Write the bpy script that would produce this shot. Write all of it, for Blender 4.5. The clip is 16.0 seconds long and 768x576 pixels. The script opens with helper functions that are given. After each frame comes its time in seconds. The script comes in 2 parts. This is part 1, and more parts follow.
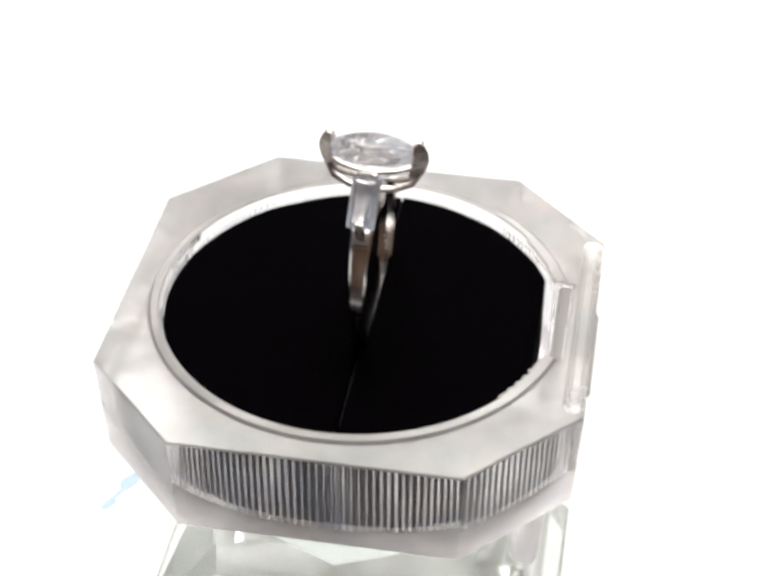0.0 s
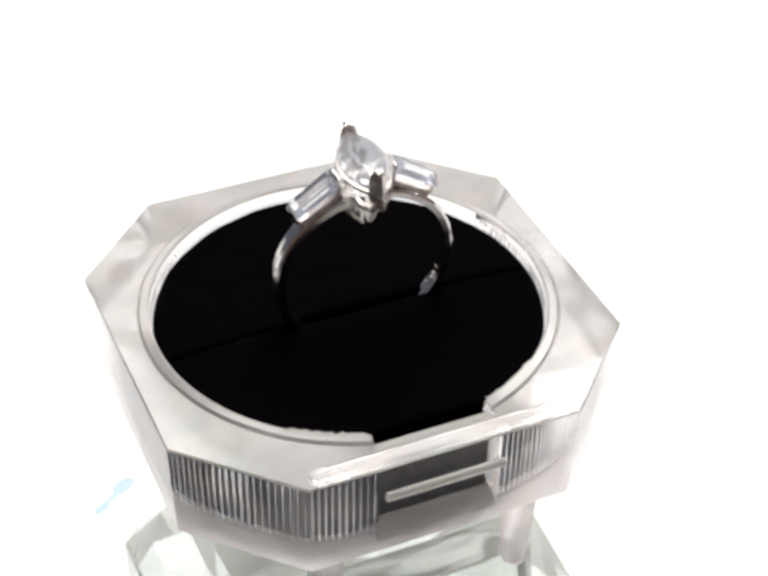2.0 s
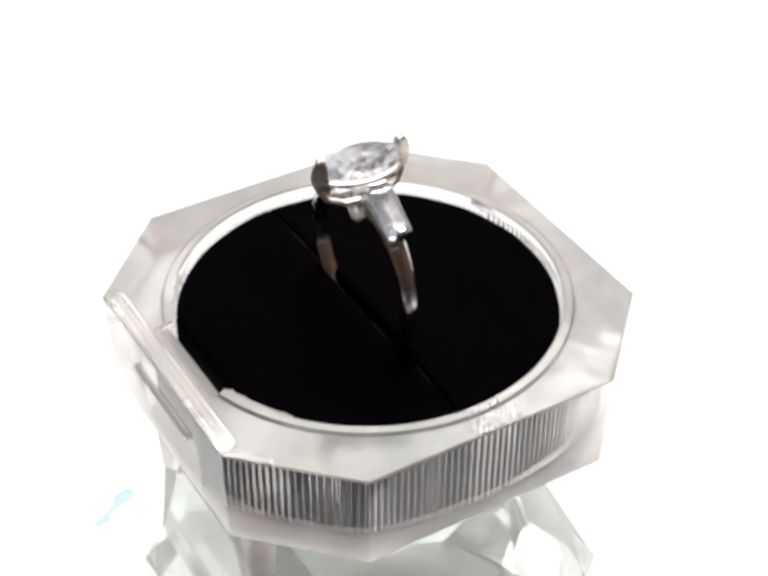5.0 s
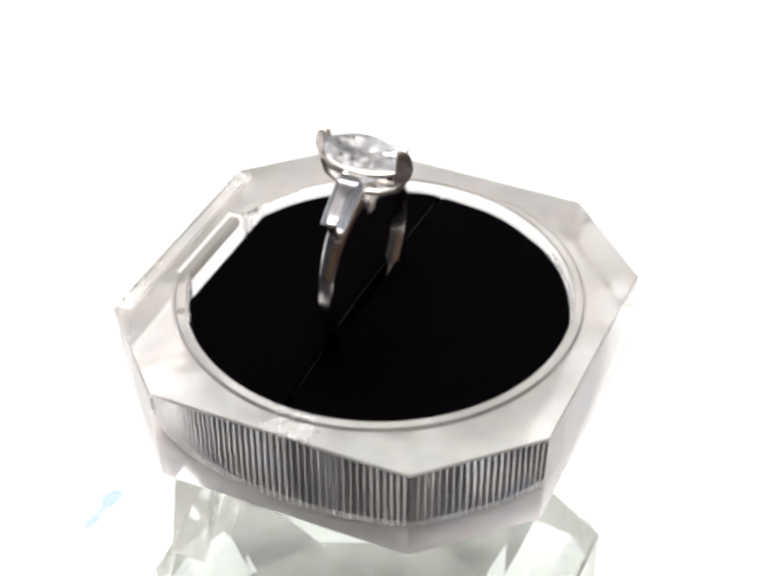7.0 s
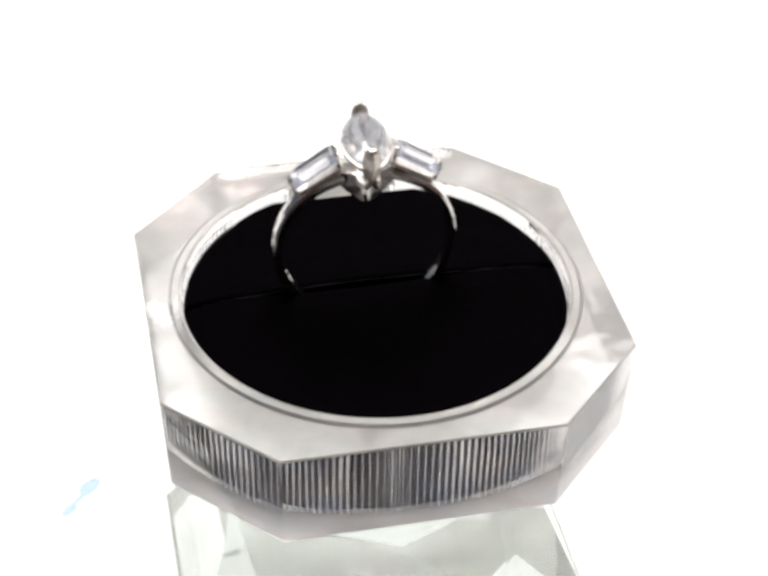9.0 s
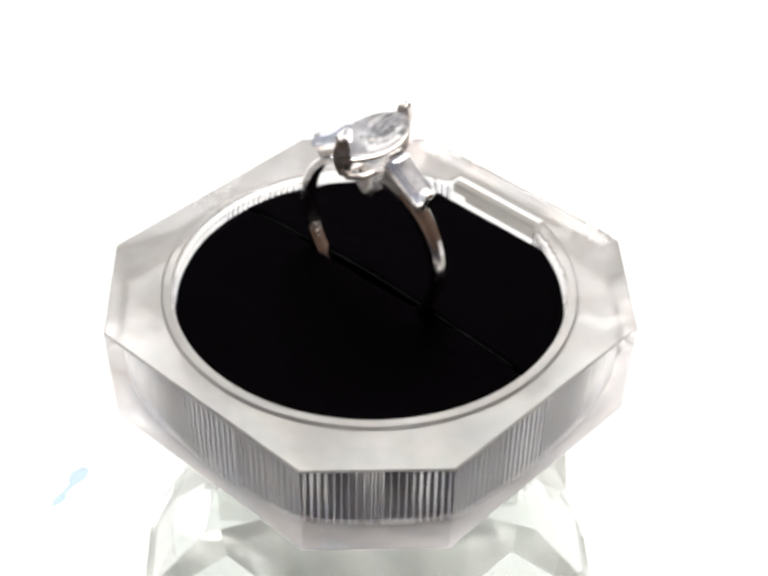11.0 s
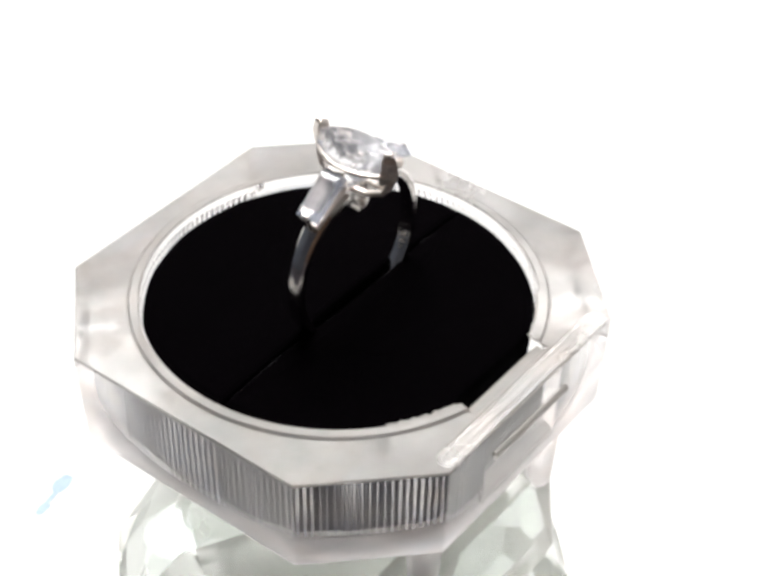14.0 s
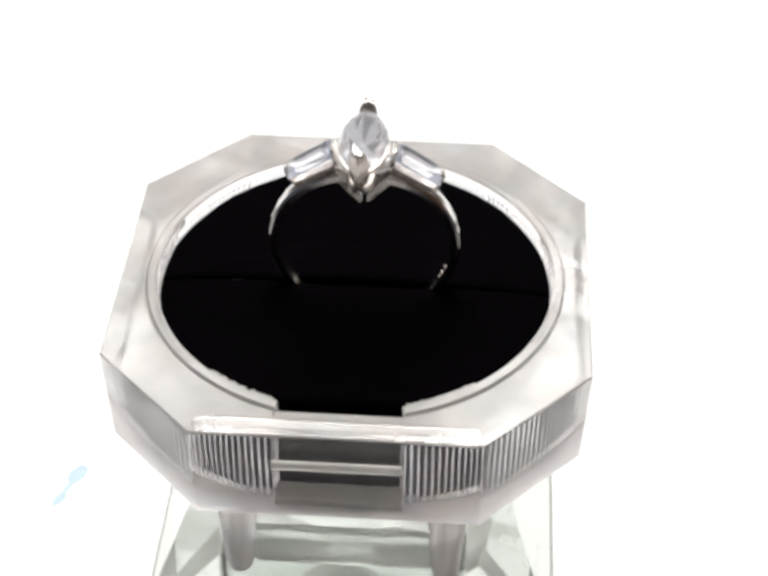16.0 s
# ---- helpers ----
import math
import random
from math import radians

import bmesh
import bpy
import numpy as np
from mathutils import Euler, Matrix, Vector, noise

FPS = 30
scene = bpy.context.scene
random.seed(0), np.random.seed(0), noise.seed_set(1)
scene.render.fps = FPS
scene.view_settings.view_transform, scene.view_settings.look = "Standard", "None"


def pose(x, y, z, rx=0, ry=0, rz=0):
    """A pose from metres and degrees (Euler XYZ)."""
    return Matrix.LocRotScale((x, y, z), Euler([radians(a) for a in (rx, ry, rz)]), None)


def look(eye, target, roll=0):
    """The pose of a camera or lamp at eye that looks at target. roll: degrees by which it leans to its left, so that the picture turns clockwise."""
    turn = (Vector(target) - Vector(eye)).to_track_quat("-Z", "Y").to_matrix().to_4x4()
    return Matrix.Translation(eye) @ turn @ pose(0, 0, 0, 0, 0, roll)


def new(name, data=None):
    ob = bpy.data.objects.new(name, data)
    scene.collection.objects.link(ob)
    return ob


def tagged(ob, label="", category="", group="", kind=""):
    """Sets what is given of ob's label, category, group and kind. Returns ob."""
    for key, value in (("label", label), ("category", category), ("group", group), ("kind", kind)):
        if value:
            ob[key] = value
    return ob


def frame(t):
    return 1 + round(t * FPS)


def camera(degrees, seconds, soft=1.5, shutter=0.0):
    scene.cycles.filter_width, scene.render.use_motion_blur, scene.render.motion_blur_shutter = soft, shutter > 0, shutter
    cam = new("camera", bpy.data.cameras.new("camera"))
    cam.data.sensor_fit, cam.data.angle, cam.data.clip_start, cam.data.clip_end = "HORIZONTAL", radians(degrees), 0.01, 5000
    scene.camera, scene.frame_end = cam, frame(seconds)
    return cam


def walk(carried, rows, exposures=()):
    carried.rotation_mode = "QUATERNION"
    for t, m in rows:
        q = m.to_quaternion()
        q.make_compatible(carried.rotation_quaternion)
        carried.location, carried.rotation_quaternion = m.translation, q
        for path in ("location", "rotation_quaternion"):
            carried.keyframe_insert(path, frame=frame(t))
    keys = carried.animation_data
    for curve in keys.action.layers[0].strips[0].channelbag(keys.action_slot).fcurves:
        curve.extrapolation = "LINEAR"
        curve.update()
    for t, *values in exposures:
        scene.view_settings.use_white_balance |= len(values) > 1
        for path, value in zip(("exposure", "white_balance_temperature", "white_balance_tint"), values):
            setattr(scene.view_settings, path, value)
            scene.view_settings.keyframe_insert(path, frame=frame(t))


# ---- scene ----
A = 0.025                 # half the box's width across its long flats
GROUND = -4.5             # the table's height under the box's top, in units of A
AXIS = (0.0894, -0.0123)
B = 0.5785                # half of a long side of the octagon


def shot(x, y, z, yaw, pitch, roll):
    return pose(x, y, z, 90 + pitch, 0, yaw) @ pose(0, 0, 0, 0, 0, roll)


cam = camera(25.327, 16.0, soft=3.6)
# path begins
walk(cam, [
    (0, shot(0.02869, -0.14146, 0.22659, 10.713, -38.374, 0.315)),
    (0.5, shot(0.02802, -0.14115, 0.22664, 10.588, -38.400, 0.577)),
    (1, shot(0.02738, -0.14089, 0.22675, 10.513, -38.416, 0.835)),
    (1.5, shot(0.02677, -0.14072, 0.22694, 10.344, -38.451, 0.949)),
    (2, shot(0.02625, -0.14061, 0.22721, 9.944, -38.439, 0.941)),
    (2.5, shot(0.02571, -0.14059, 0.22750, 9.622, -38.519, 0.778)),
    (3, shot(0.02516, -0.14060, 0.22779, 9.410, -38.648, 0.553)),
    (3.5, shot(0.02458, -0.14062, 0.22812, 9.261, -38.687, 0.313)),
    (4, shot(0.02404, -0.14072, 0.22844, 9.193, -38.673, 0.224)),
    (4.5, shot(0.02355, -0.14096, 0.22874, 9.104, -38.614, 0.143)),
    (5, shot(0.02312, -0.14133, 0.22901, 8.950, -38.521, 0.006)),
    (5.5, shot(0.02274, -0.14177, 0.22920, 8.747, -38.421, -0.131)),
    (6, shot(0.02243, -0.14226, 0.22930, 8.518, -38.351, -0.190)),
    (6.5, shot(0.02217, -0.14275, 0.22929, 8.283, -38.338, -0.107)),
    (7, shot(0.02193, -0.14321, 0.22916, 8.035, -38.367, 0.101)),
    (7.5, shot(0.02163, -0.14364, 0.22901, 7.744, -38.391, 0.352)),
    (8, shot(0.02122, -0.14401, 0.22888, 7.407, -38.457, 0.689)),
    (8.5, shot(0.02061, -0.14428, 0.22881, 7.014, -38.510, 0.927)),
    (9, shot(0.01982, -0.14443, 0.22881, 6.585, -38.599, 1.046)),
    (9.5, shot(0.01888, -0.14443, 0.22887, 6.171, -38.755, 1.087)),
    (10, shot(0.01785, -0.14429, 0.22898, 5.788, -38.953, 1.076)),
    (10.5, shot(0.01678, -0.14404, 0.22909, 5.428, -39.160, 1.034)),
    (11, shot(0.01572, -0.14372, 0.22917, 5.077, -39.341, 0.984)),
    (11.5, shot(0.01473, -0.14339, 0.22920, 4.726, -39.463, 0.942)),
    (12, shot(0.01384, -0.14305, 0.22919, 4.381, -39.509, 0.899)),
    (12.5, shot(0.01308, -0.14269, 0.22918, 4.064, -39.509, 0.858)),
    (13, shot(0.01249, -0.14225, 0.22921, 3.768, -39.532, 0.891)),
    (13.5, shot(0.01199, -0.14173, 0.22927, 3.532, -39.587, 0.881)),
    (14, shot(0.01152, -0.14122, 0.22936, 3.382, -39.696, 0.880)),
    (14.5, shot(0.01099, -0.14083, 0.22950, 3.495, -39.866, 0.794)),
    (15, shot(0.01048, -0.14060, 0.22969, 3.632, -40.059, 0.632)),
    (15.5, shot(0.01004, -0.14048, 0.22992, 3.533, -40.170, 0.463)),
    (16, shot(0.00958, -0.14042, 0.23015, 3.549, -40.285, 0.457)),
])
# path ends

# ---- light: an assumed bright lamp over and behind a white table, in a closed room ----
world = bpy.data.worlds.new("world")
scene.world = world
world.use_nodes = True
world.node_tree.nodes["Background"].inputs[0].default_value = (0.9, 0.95, 1.0, 1)
world.node_tree.nodes["Background"].inputs[1].default_value = 0.3


def area_lamp(name, eye, target, sx, sy, power, colour):
    data = bpy.data.lights.new(name, "AREA")
    data.shape, data.size, data.size_y = "RECTANGLE", sx, sy
    data.energy, data.color = power, colour
    ob = new(name, data)
    ob.matrix_world = look(eye, target)
    return ob


# an added light panel, out of view; its place is chosen for the velvet's glow
area_lamp("unseen_back_light", (-0.04, 0.62, 1.10), (0.0, 0.05, 0.0), 0.7, 0.7, 24.5, (1.0, 0.985, 0.96))
scene.view_settings.exposure = 0.0


# ---- materials ----
def material(name):
    m = bpy.data.materials.new(name)
    m.use_nodes = True
    return m, m.node_tree.nodes, m.node_tree.links, m.node_tree.nodes["Principled BSDF"]


def noise_between(nodes, links, scale, low, high, detail=4.0):
    coord = nodes.new("ShaderNodeTexCoord")
    tex = nodes.new("ShaderNodeTexNoise")
    tex.inputs["Scale"].default_value, tex.inputs["Detail"].default_value = scale, detail
    links.new(coord.outputs["Object"], tex.inputs["Vector"])
    ramp = nodes.new("ShaderNodeMapRange")
    ramp.inputs["To Min"].default_value, ramp.inputs["To Max"].default_value = low, high
    ramp.inputs["From Min"].default_value, ramp.inputs["From Max"].default_value = 0.3, 0.7
    links.new(tex.outputs["Fac"], ramp.inputs["Value"])
    return tex, ramp


def bump(nodes, links, shader, tex, strength, distance):
    b = nodes.new("ShaderNodeBump")
    b.inputs["Strength"].default_value, b.inputs["Distance"].default_value = strength, distance
    links.new(tex.outputs["Fac"], b.inputs["Height"])
    links.new(b.outputs["Normal"], shader.inputs["Normal"])


def clear(name, colour, ior, rough, relief, haze=0.0, milk=(1, 1, 1), gloss=0.5, other=None):
    """Clear plastic or glass; haze: the share of light that scratches or painted tints scatter."""
    m, nodes, links, sh = material(name)
    sh.inputs["Base Color"].default_value = (*colour, 1)
    sh.inputs["Transmission Weight"].default_value = 1.0
    sh.inputs["IOR"].default_value = ior
    sh.inputs["Specular IOR Level"].default_value = gloss
    tex, ramp = noise_between(nodes, links, 90.0, rough * 0.4, rough * 1.6)
    links.new(ramp.outputs["Result"], sh.inputs["Roughness"])
    if relief:
        wave, _ = noise_between(nodes, links, 130.0, 0, 1, 2.0)
        bump(nodes, links, sh, wave, relief, 0.0006)
    if haze:
        out = nodes["Material Output"]
        diffuse, through_light = nodes.new("ShaderNodeBsdfDiffuse"), nodes.new("ShaderNodeBsdfTranslucent")
        diffuse.inputs["Color"].default_value = through_light.inputs["Color"].default_value = (*milk, 1)
        # patches of a second hue paint mottled glints and reflected tints into the haze
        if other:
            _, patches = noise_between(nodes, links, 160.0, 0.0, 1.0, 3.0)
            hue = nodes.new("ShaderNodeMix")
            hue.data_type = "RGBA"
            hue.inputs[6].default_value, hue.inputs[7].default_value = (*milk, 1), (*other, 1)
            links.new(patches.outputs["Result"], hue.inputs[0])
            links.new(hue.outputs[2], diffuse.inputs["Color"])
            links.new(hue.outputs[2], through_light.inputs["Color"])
        both, mix = nodes.new("ShaderNodeMixShader"), nodes.new("ShaderNodeMixShader")
        both.inputs[0].default_value = 0.5
        links.new(diffuse.outputs[0], both.inputs[1])
        links.new(through_light.outputs[0], both.inputs[2])
        _, cloud = noise_between(nodes, links, 70.0, haze * 0.6, haze * 1.4, 6.0)
        links.new(cloud.outputs["Result"], mix.inputs[0])
        links.new(sh.outputs[0], mix.inputs[1])
        links.new(both.outputs[0], mix.inputs[2])
        links.new(mix.outputs[0], out.inputs["Surface"])
    return m


ACRYLIC = clear("clear_acrylic", (0.98, 0.97, 0.965), 1.49, 0.03, 0.2, 0.03, (0.72, 0.70, 0.69), 0.2)
SCUFFED = clear("scuffed_acrylic", (0.94, 0.925, 0.915), 1.49, 0.10, 0.35, 0.62, (0.465, 0.428, 0.402), 0.15, (0.40, 0.405, 0.395))
FROSTED = clear("frosted_acrylic", (0.97, 0.955, 0.95), 1.49, 0.10, 0.6, 0.46, (1.0, 0.93, 0.905), 0.3, (0.86, 0.87, 0.90))
GLASS = clear("green_tinted_glass", (0.95, 0.975, 0.96), 1.50, 0.02, 0.02, 0.13, (0.92, 0.95, 0.92), 0.4, (0.92, 0.86, 0.83))
HOLLOW = clear("hollow_green_glass", (0.94, 0.97, 0.955), 1.50, 0.03, 0.0, 0.20, (0.88, 0.95, 0.90), 0.3)
RAIL = clear("worn_rail_acrylic", (0.97, 0.96, 0.955), 1.49, 0.22, 0.3, 0.45, (0.47, 0.43, 0.405), 0.0, (0.38, 0.385, 0.39))
STONE = clear("white_stone", (0.99, 0.99, 1.0), 1.8, 0.005, 0, 0.20, (1.0, 0.99, 1.0), 0.5, (0.80, 0.84, 0.95))
BAGUETTE = clear("baguette_stone", (0.97, 0.98, 1.0), 1.76, 0.01, 0, 0.12, (0.80, 0.85, 1.0), 0.5)
# the room's brown and blue reflections are painted into the flutes' haze
RIBBED = clear("reflection_tinted_flutes", (0.975, 0.965, 0.96), 1.49, 0.12, 0.1, 0.21, (0.46, 0.38, 0.31), 0.2, (0.13, 0.23, 0.48))


def cut_facets(m, scale, tilt):
    """Small cut facets: flat cells, each with a tilt of its own."""
    nodes, links = m.node_tree.nodes, m.node_tree.links
    coord, cells, geo = nodes.new("ShaderNodeTexCoord"), nodes.new("ShaderNodeTexVoronoi"), nodes.new("ShaderNodeNewGeometry")
    cells.inputs["Scale"].default_value = scale
    links.new(coord.outputs["Object"], cells.inputs["Vector"])
    lean = nodes.new("ShaderNodeVectorMath")
    lean.operation = "MULTIPLY_ADD"
    lean.inputs[1].default_value = (tilt, tilt, tilt)
    lean.inputs[2].default_value = (-tilt / 2, -tilt / 2, -tilt / 2)
    links.new(cells.outputs["Color"], lean.inputs[0])
    total, unit = nodes.new("ShaderNodeVectorMath"), nodes.new("ShaderNodeVectorMath")
    total.operation, unit.operation = "ADD", "NORMALIZE"
    links.new(lean.outputs[0], total.inputs[0])
    links.new(geo.outputs["Normal"], total.inputs[1])
    links.new(total.outputs[0], unit.inputs[0])
    links.new(unit.outputs[0], nodes["Principled BSDF"].inputs["Normal"])


cut_facets(FROSTED, 160.0, 0.35)


def plain(name, colour, rough, metal=0.0, scale=400.0, spread=0.15, relief=0.1, depth=0.0001):
    m, nodes, links, sh = material(name)
    tex, ramp = noise_between(nodes, links, scale, 1 - spread, 1 + spread)
    mix = nodes.new("ShaderNodeVectorMath")
    mix.operation = "SCALE"
    mix.inputs[0].default_value = colour
    links.new(ramp.outputs["Result"], mix.inputs["Scale"])
    links.new(mix.outputs["Vector"], sh.inputs["Base Color"])
    sh.inputs["Roughness"].default_value, sh.inputs["Metallic"].default_value = rough, metal
    bump(nodes, links, sh, tex, relief, depth)
    return m


VELVET = plain("black_velvet", (0.0007, 0.0004, 0.0008), 0.9, 0, 6000.0, 0.5, 0.6, 0.00012)
VELVET.node_tree.nodes["Principled BSDF"].inputs["Sheen Weight"].default_value = 0.001
VELVET.node_tree.nodes["Principled BSDF"].inputs["Specular IOR Level"].default_value = 0.012
SILVER = plain("polished_silver", (0.76, 0.74, 0.725), 0.14, 1.0, 900.0, 0.1, 0.15, 0.0001)
SETTING = plain("worked_silver", (0.76, 0.735, 0.715), 0.22, 1.0, 900.0, 0.1, 0.15, 0.0001)
cut_facets(SETTING, 700.0, 0.22)
AGED = plain("aged_silver", (0.70, 0.645, 0.605), 0.42, 1.0, 1500.0, 0.25, 0.25, 0.0001)
DARK_TABLE = plain("unseen_dark_table", (0.052, 0.048, 0.058), 0.5, 0, 40.0, 0.35, 0.1)
LIT_PILE = plain("catchlit_velvet_pile", (0.007, 0.006, 0.009), 1.0, 0, 3000.0, 0.7, 0.5, 0.0001)
TABLE = plain("white_paper", (0.86, 0.86, 0.86), 0.6, 0, 30.0, 0.02, 0.02)
BROWN = plain("unseen_brown_wall", (0.15, 0.09, 0.06), 0.6, 0, 12.0, 0.3, 0.05)
COOL = plain("unseen_blue_wall", (0.115, 0.132, 0.165), 0.9, 0, 8.0, 0.06, 0.05)
WHITE = plain("unseen_white_wall", (0.75, 0.74, 0.72), 0.9, 0, 8.0, 0.04, 0.05)
BLUE = plain("pale_blue_ink", (0.47, 0.60, 0.73), 0.7, 0, 500.0, 0.1, 0.02)


# ---- building helpers ----
def thing(name, z, label, category):
    """An empty on the turning axis, at height z in units of A under the box's top."""
    ob = new(name)
    ob.location = (0, 0, (z - GROUND) * A)
    ob["base"] = z
    ob.empty_display_size = 0.005
    return tagged(ob, label, category)


def at(ob, x, y, z):
    return Vector(((x - AXIS[0]) * A, (y - AXIS[1]) * A, (z - ob["base"]) * A))


def part(name, bm, mat, parent, label=""):
    bmesh.ops.recalc_face_normals(bm, faces=bm.faces)
    mesh = bpy.data.meshes.new(name)
    bm.to_mesh(mesh)
    bm.free()
    mesh.materials.append(mat)
    ob = new(name, mesh)
    ob.parent = parent
    if mat in (ACRYLIC, SCUFFED, FROSTED, RIBBED, RAIL, GLASS, STONE, BAGUETTE):
        ob.visible_shadow = False
    return tagged(ob, label) if label else ob


def rings(ob, loops, closed_ends=True, wrap=False):
    """A skin over loops of points, each with as many points as the others."""
    bm = bmesh.new()
    rows = [[bm.verts.new(at(ob, *p)) for p in loop] for loop in loops]
    if wrap:
        rows.append(rows[0])
    for one, two in zip(rows, rows[1:]):
        n = len(one)
        for i in range(n):
            bm.faces.new((one[i], one[(i + 1) % n], two[(i + 1) % n], two[i]))
    if closed_ends and not wrap:
        bm.faces.new(rows[0])
        bm.faces.new(rows[-1])
    return bm


def tube(ob, path, radius, sides=10):
    """A closed round wire along a path of points."""
    pts = [Vector(p) for p in path]
    loops = []
    for i, p in enumerate(pts):
        way = (pts[min(i + 1, len(pts) - 1)] - pts[max(i - 1, 0)]).normalized()
        side = way.cross(Vector((1, 0, 0)) if abs(way.x) < 0.9 else Vector((0, 1, 0))).normalized()
        up = way.cross(side)
        loops.append([tuple(p + radius * (math.cos(k * 2 * math.pi / sides) * side + math.sin(k * 2 * math.pi / sides) * up)) for k in range(sides)])
    return rings(ob, loops)


def solid(ob, corners, faces, bevel=0.0, segments=2):
    bm = bmesh.new()
    vs = [bm.verts.new(at(ob, *c)) for c in corners]
    for f in faces:
        bm.faces.new([vs[i] for i in f])
    if bevel:
        bmesh.ops.bevel(bm, geom=bm.edges[:], offset=bevel * A, segments=segments, affect="EDGES", profile=0.5)
    return bm


BOX = ((0, 1, 2, 3), (7, 6, 5, 4), (0, 4, 5, 1), (1, 5, 6, 2), (2, 6, 7, 3), (3, 7, 4, 0))


def octagon_reach(angle, turn=0.0):
    """How far the octagon reaches from its centre at that angle."""
    a = (angle - turn) % (math.pi / 2)
    a = min(a, math.pi / 2 - a)
    corner = math.atan2(B, 1)
    if a <= corner:
        return 1 / math.cos(a)
    return (1 + B) / math.sqrt(2) / math.cos(math.pi / 4 - a)


def octagon_angles(count, turn=0.0):
    """Evenly spread angles, of which the eight nearest to the corners lie on them."""
    step = 2 * math.pi / count
    angles = [i * step for i in range(count)]
    corner = math.atan2(B, 1)
    for k in range(4):
        for c in (k * math.pi / 2 + corner, k * math.pi / 2 - corner):
            c = (c + turn) % (2 * math.pi)
            angles[round(c / step) % count] = c
    return angles


# ---- the room and the table ----
def slab(name, x0, x1, y0, y1, z0, z1, mat, label, category):
    bm = bmesh.new()
    vs = [bm.verts.new((x, y, z)) for z in (z0, z1) for x, y in ((x0, y0), (x1, y0), (x1, y1), (x0, y1))]
    for f in BOX:
        bm.faces.new([vs[i] for i in f])
    bmesh.ops.recalc_face_normals(bm, faces=bm.faces)
    mesh = bpy.data.meshes.new(name)
    bm.to_mesh(mesh)
    bm.free()
    mesh.materials.append(mat)
    return tagged(new(name, mesh), label, category, kind="structure")


# the table is out of view, added dark to darken what the front faces reflect
slab("ground", -1.3, 1.3, -1.3, 1.3, -0.03, -0.001, DARK_TABLE, "unseen dark table top, added for dark reflections", "table top")
slab("paper_backdrop", -1.25, 1.25, -0.055, 1.28, -0.001, 0.0, TABLE, "bright white paper sheet laid on the table", "paper sheet")
# unseen walls and ceiling, coloured to tint or brighten what the ring and box reflect
slab("wall_north", -1.4, 1.4, 1.3, 1.4, -0.03, 1.6, WHITE, "unseen white wall behind the table, added to brighten reflections", "wall")
slab("wall_south", -1.4, 1.4, -1.4, -1.3, -0.03, 1.6, BROWN, "unseen brown wall facing the table, added for brown reflections", "wall")
slab("wall_west", -1.4, -1.3, -1.3, 1.3, -0.03, 1.6, COOL, "unseen dull blue side wall, added for cool reflections", "wall")
slab("wall_east", 1.3, 1.4, -1.3, 1.3, -0.03, 1.6, BROWN, "unseen brown side wall, added for warm reflections", "wall")
slab("ceiling", -1.4, 1.4, -1.4, 1.4, 1.6, 1.7, WHITE, "unseen white ceiling, added to brighten reflections", "ceiling")


# ---- the ring box ----
RIBS = 174
CAVITY = 0.845
NOTCH = 0.265
BASE = -0.95               # where the box stands on the crown of the glass block
GIRDLE = -1.642


def cavity_point(angle, i, radius, ribbed, back):
    """A point of the round cavity's wall, with its flutes and the flat notch at the hinge."""
    x, y = math.cos(angle), math.sin(angle)
    if y < 0 and abs(x / y * back) < NOTCH:
        return x / -y * back, -back
    r = radius + (0.0036 * math.cos(i * 2 * math.pi / 6) if ribbed else 0)
    return r * x, r * y


def y_side(angle):
    return math.sin(angle)


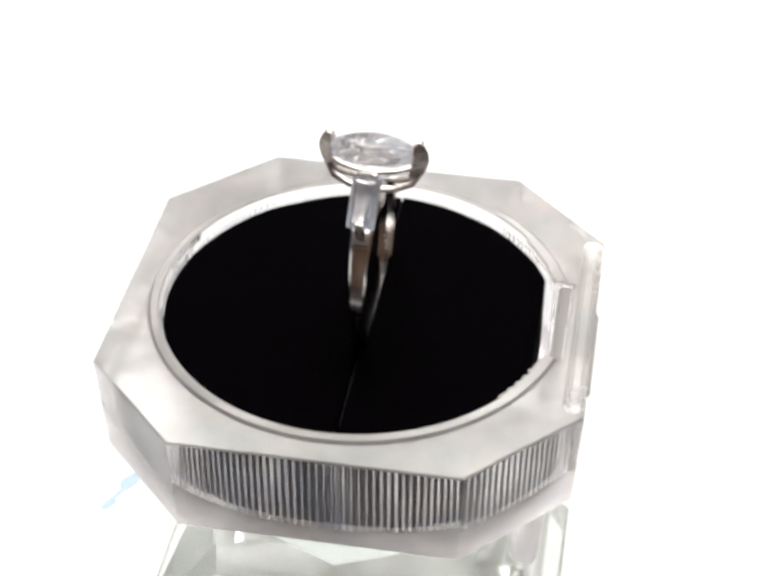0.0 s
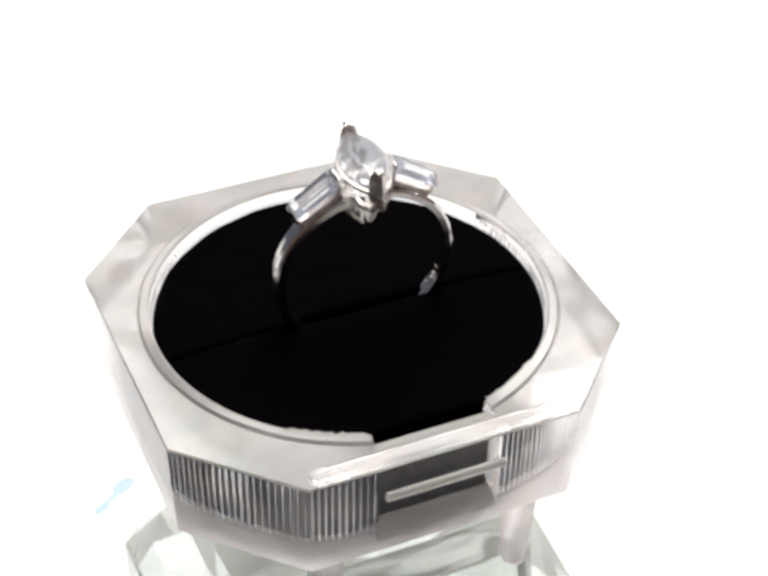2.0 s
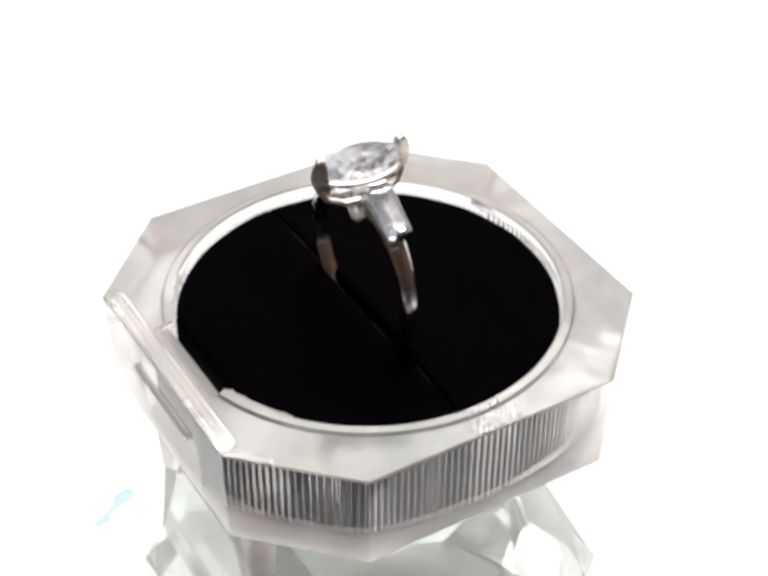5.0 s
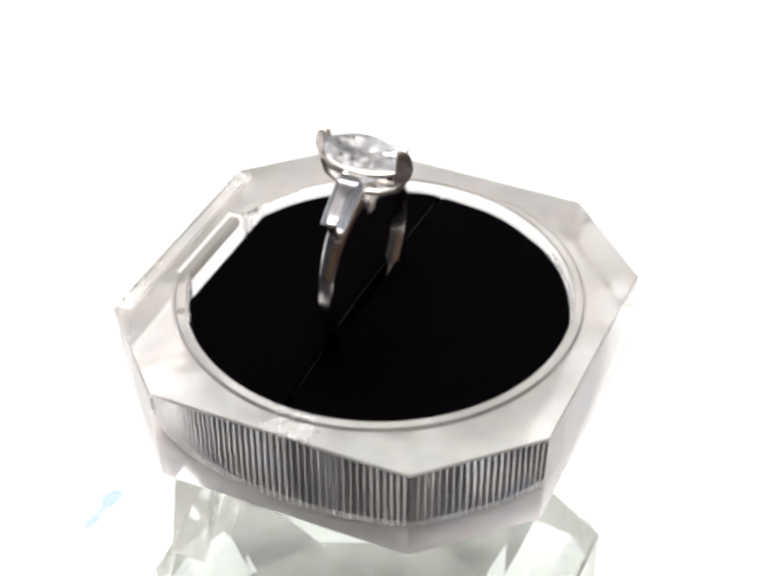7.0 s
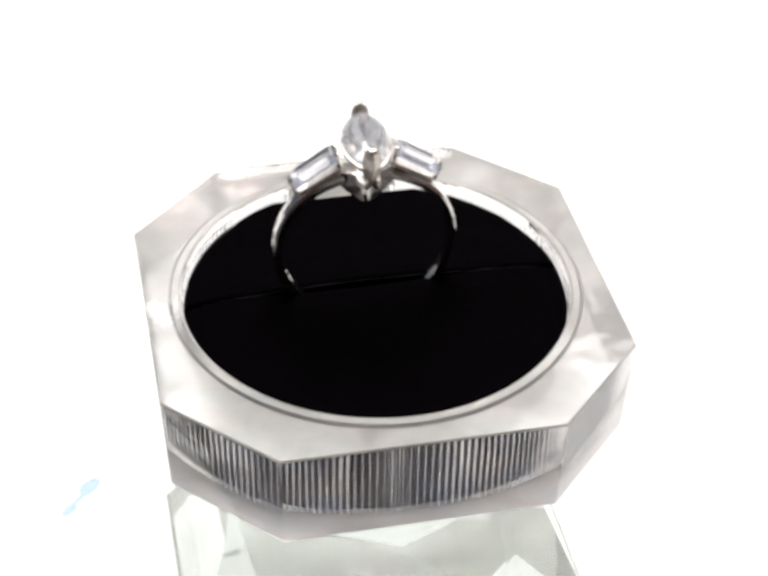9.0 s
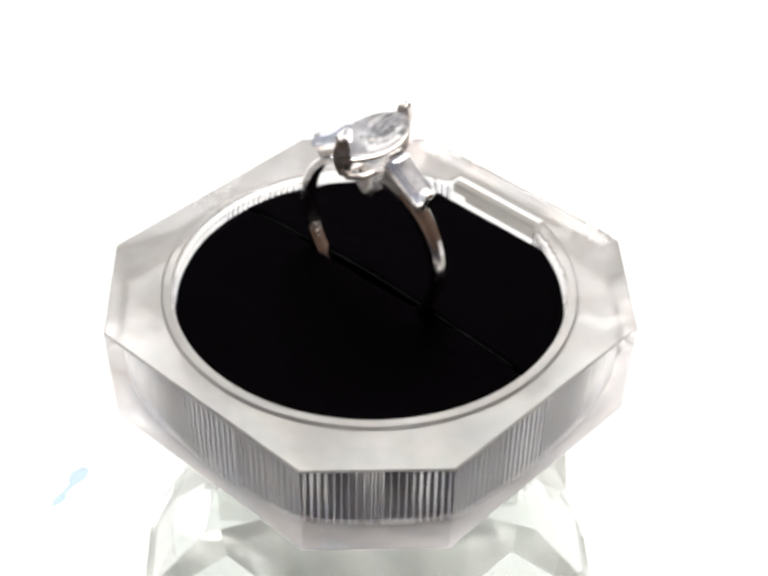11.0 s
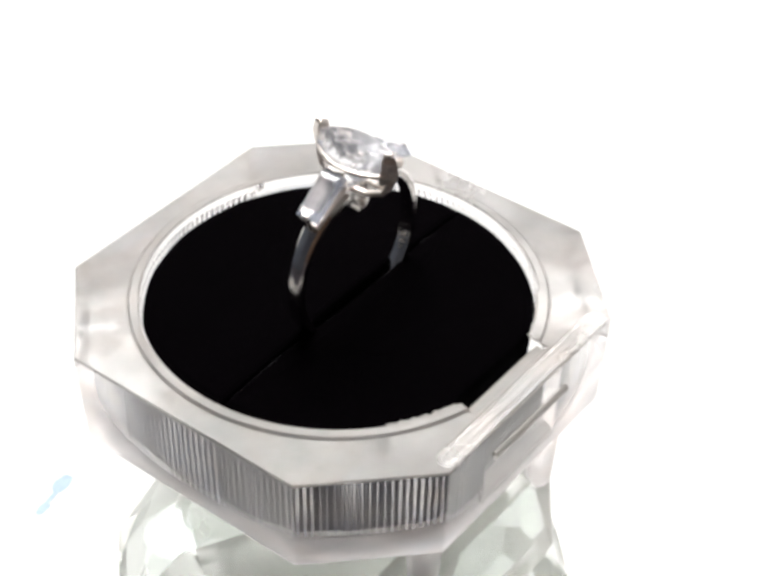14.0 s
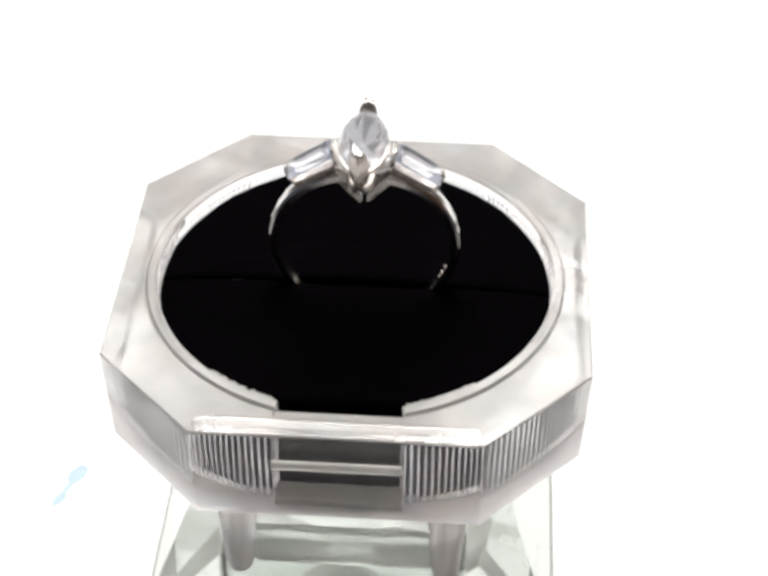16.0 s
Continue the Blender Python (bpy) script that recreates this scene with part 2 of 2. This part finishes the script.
def make_box():
    box = thing("ring_box", BASE, "clear acrylic octagonal ring box, open, with fluted inner wall", "ring box")
    angles = octagon_angles(RIBS * 6)

    def outer(scale, z):
        return [(octagon_reach(a) * scale * math.cos(a), octagon_reach(a) * scale * math.sin(a), z) for a in angles]

    def inner(radius, z, ribbed=False, back=0.885, notch_z=None):
        loop = []
        for i, a in enumerate(angles):
            chip = 0.0
            if ribbed == "lip" and y_side(a) < 0 and NOTCH < abs(math.cos(a)) * radius < 0.53:
                chip = -0.012 + 0.012 * noise.noise(Vector((math.cos(a) * 40, 7.0, 0))) * (1 if math.cos(a) < 0 else 0.6)
            x, y = cavity_point(a, i, radius + chip, ribbed is True, back)
            loop.append((x, y, notch_z if notch_z is not None and y == -back else z))
        return loop

    def floor(radius, z):
        return [(radius * math.cos(a), radius * math.sin(a), z) for a in angles]

    loops = [floor(0.05, -0.48), outer(0.965, -0.48), outer(0.983, -0.465), outer(1.002, -0.008), outer(0.997, 0.0),
             inner(0.904, 0.0, back=0.904), inner(0.897, -0.005, back=0.897), inner(0.888, 0.011, back=0.892, notch_z=-0.002),
             inner(0.858, 0.015, "lip", back=0.889, notch_z=-0.004), inner(0.848, 0.008, "lip", back=0.886, notch_z=-0.006),
             inner(0.849, -0.022), inner(CAVITY, -0.032, True), inner(CAVITY, -0.457, True), floor(0.78, -0.464), floor(0.05, -0.464)]
    bm = rings(box, loops)
    for f in bm.faces:
        f.normal_update()
        height = f.calc_center_median().z / A + BASE
        reach = math.hypot(f.calc_center_median().x / A + AXIS[0], f.calc_center_median().y / A + AXIS[1])
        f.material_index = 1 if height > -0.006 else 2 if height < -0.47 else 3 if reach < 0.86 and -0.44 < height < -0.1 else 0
    shell = part("shell", bm, ACRYLIC, box)
    shell.data.materials.append(SCUFFED)
    shell.data.materials.append(FROSTED)
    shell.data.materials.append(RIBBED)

    # the raised hinge rail along the back edge, with a groove in its top
    def capsule(r, z):
        loop = []
        for sign in (1, -1):
            for k in range(13):
                a = -math.pi / 2 + math.pi * k / 12
                loop.append((sign * (0.522 + r * math.cos(a)), -0.955 + sign * r * math.sin(a), z))
        return loop
    rail = [capsule(0.044, 0.001), capsule(0.043, 0.010), capsule(0.039, 0.013), capsule(0.035, 0.012), capsule(0.030, 0.003), capsule(0.025, 0.003), capsule(0.021, 0.010), capsule(0.012, 0.013), capsule(0.006, 0.012)]
    part("hinge_rail", rings(box, rail), RAIL, box, "clear rounded hinge rail")

    # a bright ridge across the flat window at the hinge
    n = 16
    ridge = []
    for x, r in ((-0.262, 0.006), (-0.254, 0.023), (0.254, 0.023), (0.262, 0.006)):
        ridge.append([(x, -0.99 + r * math.cos(k * 2 * math.pi / n), -0.165 + r * math.sin(k * 2 * math.pi / n)) for k in range(n)])
    part("ridge", rings(box, ridge), SCUFFED, box, "clear ridge across the hinge window")

    # the ledge and the sloping sill that bridge the notch behind that window
    ledge = [[(x, y, z) for y, z in ((-0.880, -0.026), (-0.842, -0.022), (-0.832, -0.034), (-0.834, -0.064), (-0.842, -0.072), (-0.880, -0.068))] for x in (-0.258, 0.258)]
    part("hinge_ledge", rings(box, ledge), SCUFFED, box, "cloudy clear ledge across the hinge notch")
    sill = [[(x, y, z) for y, z in ((-0.880, -0.463), (-0.880, -0.436), (-0.865, -0.420), (-0.835, -0.398), (-0.812, -0.390), (-0.806, -0.463))] for x in (-0.258, 0.258)]
    part("hinge_sill", rings(box, sill), SCUFFED, box, "cloudy clear sill across the hinge notch")

    # fluted foot and the two tapered pegs under the hinge
    m = 40 * 8
    foot = []
    for r, z in ((0.49, -0.482), (0.53, -0.488), (0.53, BASE + 0.02), (0.49, BASE + 0.003)):
        foot.append([((r + 0.020 * math.cos(k * math.pi / 4)) * math.cos(k * 2 * math.pi / m),
                      (r + 0.020 * math.cos(k * math.pi / 4)) * math.sin(k * 2 * math.pi / m), z) for k in range(m)])
    part("foot", rings(box, foot), FROSTED, box, "fluted cloudy clear round foot")
    for x in (-0.44, 0.445):
        peg = []
        for r, z in ((0.080, -0.482), (0.088, -0.50), (0.058, -0.97), (0.050, -0.99), (0.02, -1.0)):
            peg.append([(x + r * math.cos(k * 2 * math.pi / 24), -0.80 + r * math.sin(k * 2 * math.pi / 24), z) for k in range(24)])
        part("peg", rings(box, peg), FROSTED, box, "tapered cloudy clear peg")
    return box


def make_cushion():
    cushion = thing("ring_cushion", -0.463, "black velvet ring cushion with a slit, fitted in the box", "cushion")
    radius, flat, slit = 0.840, -0.765, -0.05
    for sign in (1, -1):
        start = math.asin((slit + 0.004 * sign) / radius)
        edge = radius * math.cos(start)
        cut = []
        for k in range(1, 40):
            x = edge - 2 * edge * k / 40
            wide = 0.003 + 0.019 * max(0.0, 1 - ((x - 0.043) / 0.47) ** 2) + 0.002 * noise.noise(Vector((x * 9, sign, 0)))
            cut.append((x, slit + sign * wide))
        if sign > 0:
            arc = [start + (math.pi - 2 * start) * k / 80 for k in range(81)]
            outline = [(radius * math.cos(a), radius * math.sin(a)) for a in arc] + cut[::-1]
        else:
            low = math.asin(flat / radius)
            one = [math.pi - start + (-low + start) * k / 30 for k in range(31)]
            two = [low + (start - low) * k / 30 for k in range(31)]
            outline = [(radius * math.cos(a), radius * math.sin(a)) for a in one + two] + cut
        cx = sum(p[0] for p in outline) / len(outline)
        cy = sum(p[1] for p in outline) / len(outline)
        loops = []
        for s, z in ((0.98, -0.446), (1.0, -0.42), (1.0, -0.075), (0.993, -0.055), (0.975, -0.043), (0.93, -0.037), (0.7, -0.034), (0.3, -0.033)):
            loop = []
            for x, y in outline:
                x, y = cx + (x - cx) * s, cy + (y - cy) * s
                swell = 0.034 * math.exp(-((y - slit) / 0.26) ** 2) * max(0.0, 1 - (x / 0.86) ** 4) if z > -0.08 else 0.0
                loop.append((x, y, z + swell + 0.006 * noise.noise(Vector((x * 6, y * 6, sign)))))
            loops.append(loop)
        pad = part("pad", rings(cushion, loops), VELVET, cushion)
        # worn pile along the lip of the slit, paled to paint its catch-light
        lip = []
        for x, y in cut[1:-1] if sign < 0 else ():
            swell = 0.034 * math.exp(-((y - slit) / 0.26) ** 2) * max(0.0, 1 - (x / 0.86) ** 4)
            lip.append((x, cy + (y - cy) * 0.985, -0.0505 + swell + 0.004 * noise.noise(Vector((x * 15, sign, 3)))))
        if lip:
            part("slit_edge", tube(cushion, lip, 0.0028, 6), LIT_PILE, pad, "worn pile, paled for the light caught along the slit")
    # black card added under the pads so that the slit stays in shade
    card = [[(0.80 * math.cos(k * math.pi / 40), max(flat, 0.80 * math.sin(k * math.pi / 40)), z) for k in range(80)] for z in (-0.463, -0.448)]
    part("slit_shade_card", rings(cushion, card), VELVET, cushion, "thin black card added to darken the slit")
    return cushion


def make_block():
    """An octagonal block whose crown is cut in triangles up to a smaller, turned octagon."""
    block = thing("glass_block", GROUND, "clear octagonal cut glass block with a green tint under the box", "glass block")

    def octagon(k, z):
        return [(k * x, k * y, z) for x, y in ((1, -B), (1, B), (B, 1), (-B, 1), (-1, B), (-1, -B), (-B, -1), (B, -1))]

    bm = bmesh.new()
    low = [bm.verts.new(at(block, *p)) for p in octagon(0.94, GROUND)]
    foot = [bm.verts.new(at(block, *p)) for p in octagon(0.965, GROUND + 0.04)]
    side = [bm.verts.new(at(block, *p)) for p in octagon(0.965, GIRDLE - 0.02)]
    edge = [bm.verts.new(at(block, *p)) for p in octagon(0.95, GIRDLE)]
    crown = []
    for k in range(8):
        a = k * math.pi / 4
        crown.append(bm.verts.new(at(block, 0.66 * math.cos(a), 0.66 * math.sin(a), BASE)))
    bm.faces.new(low)
    for one, two in ((low, foot), (foot, side), (side, edge)):
        for i in range(8):
            bm.faces.new((one[i], one[(i + 1) % 8], two[(i + 1) % 8], two[i]))
    star = []
    for k in range(8):
        a = (k + 0.5) * math.pi / 4
        star.append(bm.verts.new(at(block, 0.83 * math.cos(a), 0.83 * math.sin(a), BASE - 0.26)))
    for i in range(8):
        j = (i + 1) % 8
        # every crown corner stands over the middle of an edge, every star point over a corner
        bm.faces.new((edge[i], edge[j], crown[i]))
        bm.faces.new((edge[j], star[i], crown[i]))
        bm.faces.new((edge[j], crown[j], star[i]))
        bm.faces.new((crown[i], star[i], crown[j]))
    bm.faces.new(crown)
    body = part("body", bm, GLASS, block)

    # the eight-sided hollow inside it, whose skin faces inwards
    bm = bmesh.new()
    bm.from_mesh(body.data)
    inside = len(bm.faces)
    rows = []
    for k, z in ((0.80, GROUND + 0.05), (0.82, GIRDLE - 0.16), (0.74, GIRDLE + 0.02), (0.50, GIRDLE + 0.15)):
        rows.append([bm.verts.new(at(block, *p)) for p in octagon(k, z)])
    for one, two in zip(rows, rows[1:]):
        for k in range(8):
            bm.faces.new((two[k], two[(k + 1) % 8], one[(k + 1) % 8], one[k]))
    bm.faces.new(rows[0])
    bm.faces.new(rows[-1][::-1])
    bm.faces.ensure_lookup_table()
    for f in bm.faces[inside:]:
        f.material_index = 1
    bm.to_mesh(body.data)
    bm.free()
    body.data.materials.append(HOLLOW)

    # the lug that takes the two pegs on the hinge side
    lug = [(x, y, z) for z, low in ((-1.50, 1), (BASE + 0.005, 0)) for x, y in ((-0.53 - 0.03 * low, -0.81 - 0.05 * low), (0.53 + 0.03 * low, -0.81 - 0.05 * low), (0.53, -0.60), (-0.53, -0.60))]
    part("hinge_lug", solid(block, lug, BOX, 0.012), GLASS, block, "clear glass lug under the hinge pegs")
    return block


# ---- the ring ----
RX, RY, RZ = 0.043, -0.05, 0.22


SX, SY, SZ = 0.040, -0.053, 0.738     # the middle of the marquise stone's girdle
SL, SW = 0.212, 0.104                 # its half length and half width


def twist(x, y, z):
    """The stone and its setting sit slightly turned on the band."""
    return SX + (x - SX) + 0.044 * (y - SY), y - 0.044 * (x - SX), z + 0.01 * (y - SY)


def marquise(scale, z, count=20, shift=0.0):
    """A pointed oval, its tips along y."""
    out = []
    bow = (SL ** 2 - SW ** 2) / (2 * SW)
    r = bow + SW
    span = math.asin(SL / r)
    half = count // 2
    for sign in (1, -1):
        for k in range(half):
            a = -span + 2 * span * (k + shift) / half
            out.append(twist(SX + sign * scale * (r * math.cos(a) - bow), SY + sign * scale * r * math.sin(a), z))
    return out


def make_ring():
    ring = thing("ring", -0.18, "silver ring with a marquise stone and two baguettes in a cushion", "ring")

    # the band: a hoop, open under the stone
    loops = []
    n = 110
    gap = math.radians(15)
    for k in range(n):
        a = math.pi / 2 + gap + (2 * math.pi - 2 * gap) * k / (n - 1)
        up = max(0.0, math.sin(a))
        w = 0.032 + 0.022 * up ** 2
        out = 0.401 - 0.012 * up ** 3
        ins = 0.364 - 0.006 * up ** 3
        sec = ((ins, -w), (ins - 0.003, 0), (ins, w), (out - 0.010, w), (out, w * 0.75), (out + 0.003, 0), (out, -w * 0.75), (out - 0.010, -w))
        loops.append([(RX + r * math.cos(a), RY + y, RZ + r * math.sin(a)) for r, y in sec])
    band = part("band", rings(ring, loops), SILVER, ring)

    # a worn stamp of three small bars inside the band
    for k, wide in ((-19, 0.008), (-24.5, 0.010), (-28, 0.006)):
        bars = []
        for radius, half in ((0.3625, 1.0), (0.3598, 0.8)):
            bars.append([(RX + radius * math.cos(math.radians(k + da)), RY + dy, RZ + radius * math.sin(math.radians(k + da)))
                         for da, dy in ((-half, -wide), (half, -wide * 0.8), (half, wide), (-half, wide * 0.9))])
        part("stamp", rings(ring, bars), AGED, band, "small worn dark stamp inside the band")

    # the marquise stone
    loops = [marquise(0.06, SZ - 0.150, 12), marquise(0.52, SZ - 0.085, 12, 0.5), marquise(0.99, SZ - 0.006, 12), marquise(1.0, SZ + 0.004, 12),
             marquise(0.80, SZ + 0.036, 12, 0.5), marquise(0.58, SZ + 0.052, 12)]
    bm = rings(ring, loops)
    bmesh.ops.triangulate(bm, faces=[f for f in bm.faces if len(f.verts) == 4], quad_method="ALTERNATE")
    part("marquise_stone", bm, STONE, ring, "colourless marquise-cut stone")

    # prongs that grip its two tips
    for sign in (1, -1):
        tip = SY + sign * SL
        plan = ((0.0, 0.016), (0.022, -0.018), (0.040, -0.046), (0.032, -0.052), (0.014, -0.026), (0.0, -0.006),
                (-0.014, -0.026), (-0.032, -0.052), (-0.040, -0.046), (-0.022, -0.018))
        loops = []
        for z, k, back, squeeze in ((SZ - 0.105, 0.45, -0.034, 0.6), (SZ - 0.085, 0.72, -0.022, 0.8), (SZ - 0.050, 0.95, -0.009, 1.0), (SZ - 0.01, 1.0, 0.0, 1.0),
                                    (SZ + 0.030, 0.92, -0.005, 0.85), (SZ + 0.056, 0.7, -0.015, 0.6), (SZ + 0.067, 0.4, -0.026, 0.4)):
            loops.append([twist(SX + x * k, tip + sign * (y * squeeze + back), z) for x, y in plan])
        prong = part("prong", rings(ring, loops), AGED, ring, "brownish aged silver tip prong")
        for side in (-1, 1):
            bm = bmesh.new()
            bmesh.ops.create_icosphere(bm, subdivisions=2, radius=0.009 * A,
                                       matrix=Matrix.Translation(at(ring, *twist(SX + side * 0.011, tip - sign * 0.019, SZ + 0.065))))
            part("bead", bm, SETTING, prong)

    # the open gallery under the stone
    rail = [(SX + 1.0 * (x - SX), y, z) for x, y, z in marquise(0.93, SZ - 0.035, 40)]
    part("gallery_rail", tube(ring, rail + rail[:2], 0.010), AGED, ring)
    for side in (-1, 1):
        path = [twist(SX + side * w, y, z) for w, y, z in ((0.006, 0.136, 0.66), (0.020, 0.110, 0.615), (0.036, 0.04, 0.588), (0.044, -0.05, 0.582),
                                                      (0.036, -0.145, 0.588), (0.020, -0.215, 0.615), (0.006, -0.242, 0.66))]
        part("gallery_arch", tube(ring, path, 0.014), AGED, ring)

        # the leaf that joins the band to the gallery
        def lx(x):
            return RX + side * x
        leaf = [(lx(x), RY + y, z) for y in (-0.040, 0.040) for x, z in ((0.112, 0.625), (0.035, 0.60), (0.008, 0.446), (0.028, 0.456), (0.112, 0.545))]
        faces = ((0, 1, 2, 3, 4), (9, 8, 7, 6, 5), (0, 5, 6, 1), (1, 6, 7, 2), (2, 7, 8, 3), (3, 8, 9, 4), (4, 9, 5, 0))
        part("leaf", solid(ring, leaf, faces, 0.008), SETTING, ring)

        # the baguette stone, its channel and its four claws
        def bar(top_in, top_out, low_out, low_in, w_in, w_out):
            return [(lx(x), RY + s * w, z) for s in (-1, 1) for (x, z), w in ((top_in, w_in), (top_out, w_out), (low_out, w_out), (low_in, w_in))]
        def cut(u, v_in, v_out, w):
            """A level of the step cut: half length u, half widths at its ends, height w over the table's plane."""
            spots = ((-u, -v_in), (u, -v_out), (u, v_out), (-u, v_in))
            return [(lx(0.232 + 0.832 * a + 0.555 * w), RY + v, 0.652 - 0.555 * a + 0.832 * w) for a, v in spots]
        stone = [cut(0.072, 0.032, 0.029, 0.002), cut(0.092, 0.047, 0.043, -0.009), cut(0.108, 0.060, 0.055, -0.027), cut(0.108, 0.060, 0.055, -0.032),
                 cut(0.088, 0.042, 0.034, -0.050), cut(0.060, 0.008, 0.006, -0.066)]
        part("baguette_stone", rings(ring, stone), BAGUETTE, ring, "colourless tapered baguette stone")
        channel = bar((0.112, 0.646), (0.290, 0.532), (0.272, 0.506), (0.108, 0.620), 0.048, 0.036)
        setting = part("channel", solid(ring, channel, BOX, 0.006), AGED, ring, "brownish silver channel under the baguette")
        post = bar((0.120, 0.716), (0.140, 0.706), (0.120, 0.625), (0.100, 0.640), 0.044, 0.044)
        part("end_bar", solid(ring, post, BOX, 0.008), SETTING, setting)
        claw = bar((0.314, 0.602), (0.332, 0.588), (0.300, 0.505), (0.284, 0.520), 0.022, 0.019)
        part("claw", solid(ring, claw, BOX, 0.008), SETTING, setting)
    return ring


def make_stain():
    """A pale smear of ink on the paper: two blots and a thin neck."""
    bm = bmesh.new()
    n = 40
    for cx, cy, lx, ly, seed in ((STAIN[0] + 0.03, STAIN[1] + 0.10, 0.060, 0.10, 1), (STAIN[0] - 0.055, STAIN[1] - 0.15, 0.036, 0.075, 2), (STAIN[0] - 0.01, STAIN[1] - 0.02, 0.02, 0.13, 3)):
        lean = math.radians(-22)
        loops = []
        for k, z in ((1.0, 0.00002 + seed * 0.00002), (0.9, 0.00004 + seed * 0.00002)):
            loop = []
            for i in range(n):
                a = i * 2 * math.pi / n
                r = k * (1 + 0.25 * noise.noise(Vector((math.cos(a) * 1.5, math.sin(a) * 1.5, seed))))
                x, y = lx * r * math.cos(a), ly * r * math.sin(a)
                loop.append(bm.verts.new(((cx + x * math.cos(lean) - y * math.sin(lean)) * A, (cy + x * math.sin(lean) + y * math.cos(lean)) * A, z)))
            loops.append(loop)
        for i in range(n):
            bm.faces.new((loops[0][i], loops[0][(i + 1) % n], loops[1][(i + 1) % n], loops[1][i]))
        bm.faces.new(loops[1])
    mesh = bpy.data.meshes.new("ink_smear")
    bm.to_mesh(mesh)
    bm.free()
    mesh.materials.append(BLUE)
    tagged(new("ink_smear", mesh), "faint pale blue smear on the white paper", "stain")


STAIN = (-2.427, 2.835)
make_stain()
box = make_box()
cushion = make_cushion()
block = make_block()
ring = make_ring()


# ---- the turning ----
# turn begins
TURN = (
    (0, 91.232),
    (0.5, 77.990),
    (1, 62.270),
    (1.5, 48.013),
    (2, 34.111),
    (2.5, 20.895),
    (3, 6.953),
    (3.5, -6.309),
    (4, -22.020),
    (4.5, -37.205),
    (5, -50.414),
    (5.5, -62.769),
    (6, -75.827),
    (6.5, -90.726),
    (7, -106.139),
    (7.5, -119.394),
    (8, -133.798),
    (8.5, -147.523),
    (9, -161.185),
    (9.5, -175.031),
    (10, -188.937),
    (10.5, -203.023),
    (11, -217.478),
    (11.5, -232.287),
    (12, -246.488),
    (12.5, -259.771),
    (13, -275.045),
    (13.5, -289.235),
    (14, -303.761),
    (14.5, -317.250),
    (15, -330.726),
    (15.5, -343.840),
    (16, -359.837),
)
# turn ends


def motions():
    for ob in (box, cushion, block, ring):
        x, y, z = ob.location
        walk(ob, [(t, pose(x, y, z, 0, 0, turn)) for t, turn in TURN])


motions()
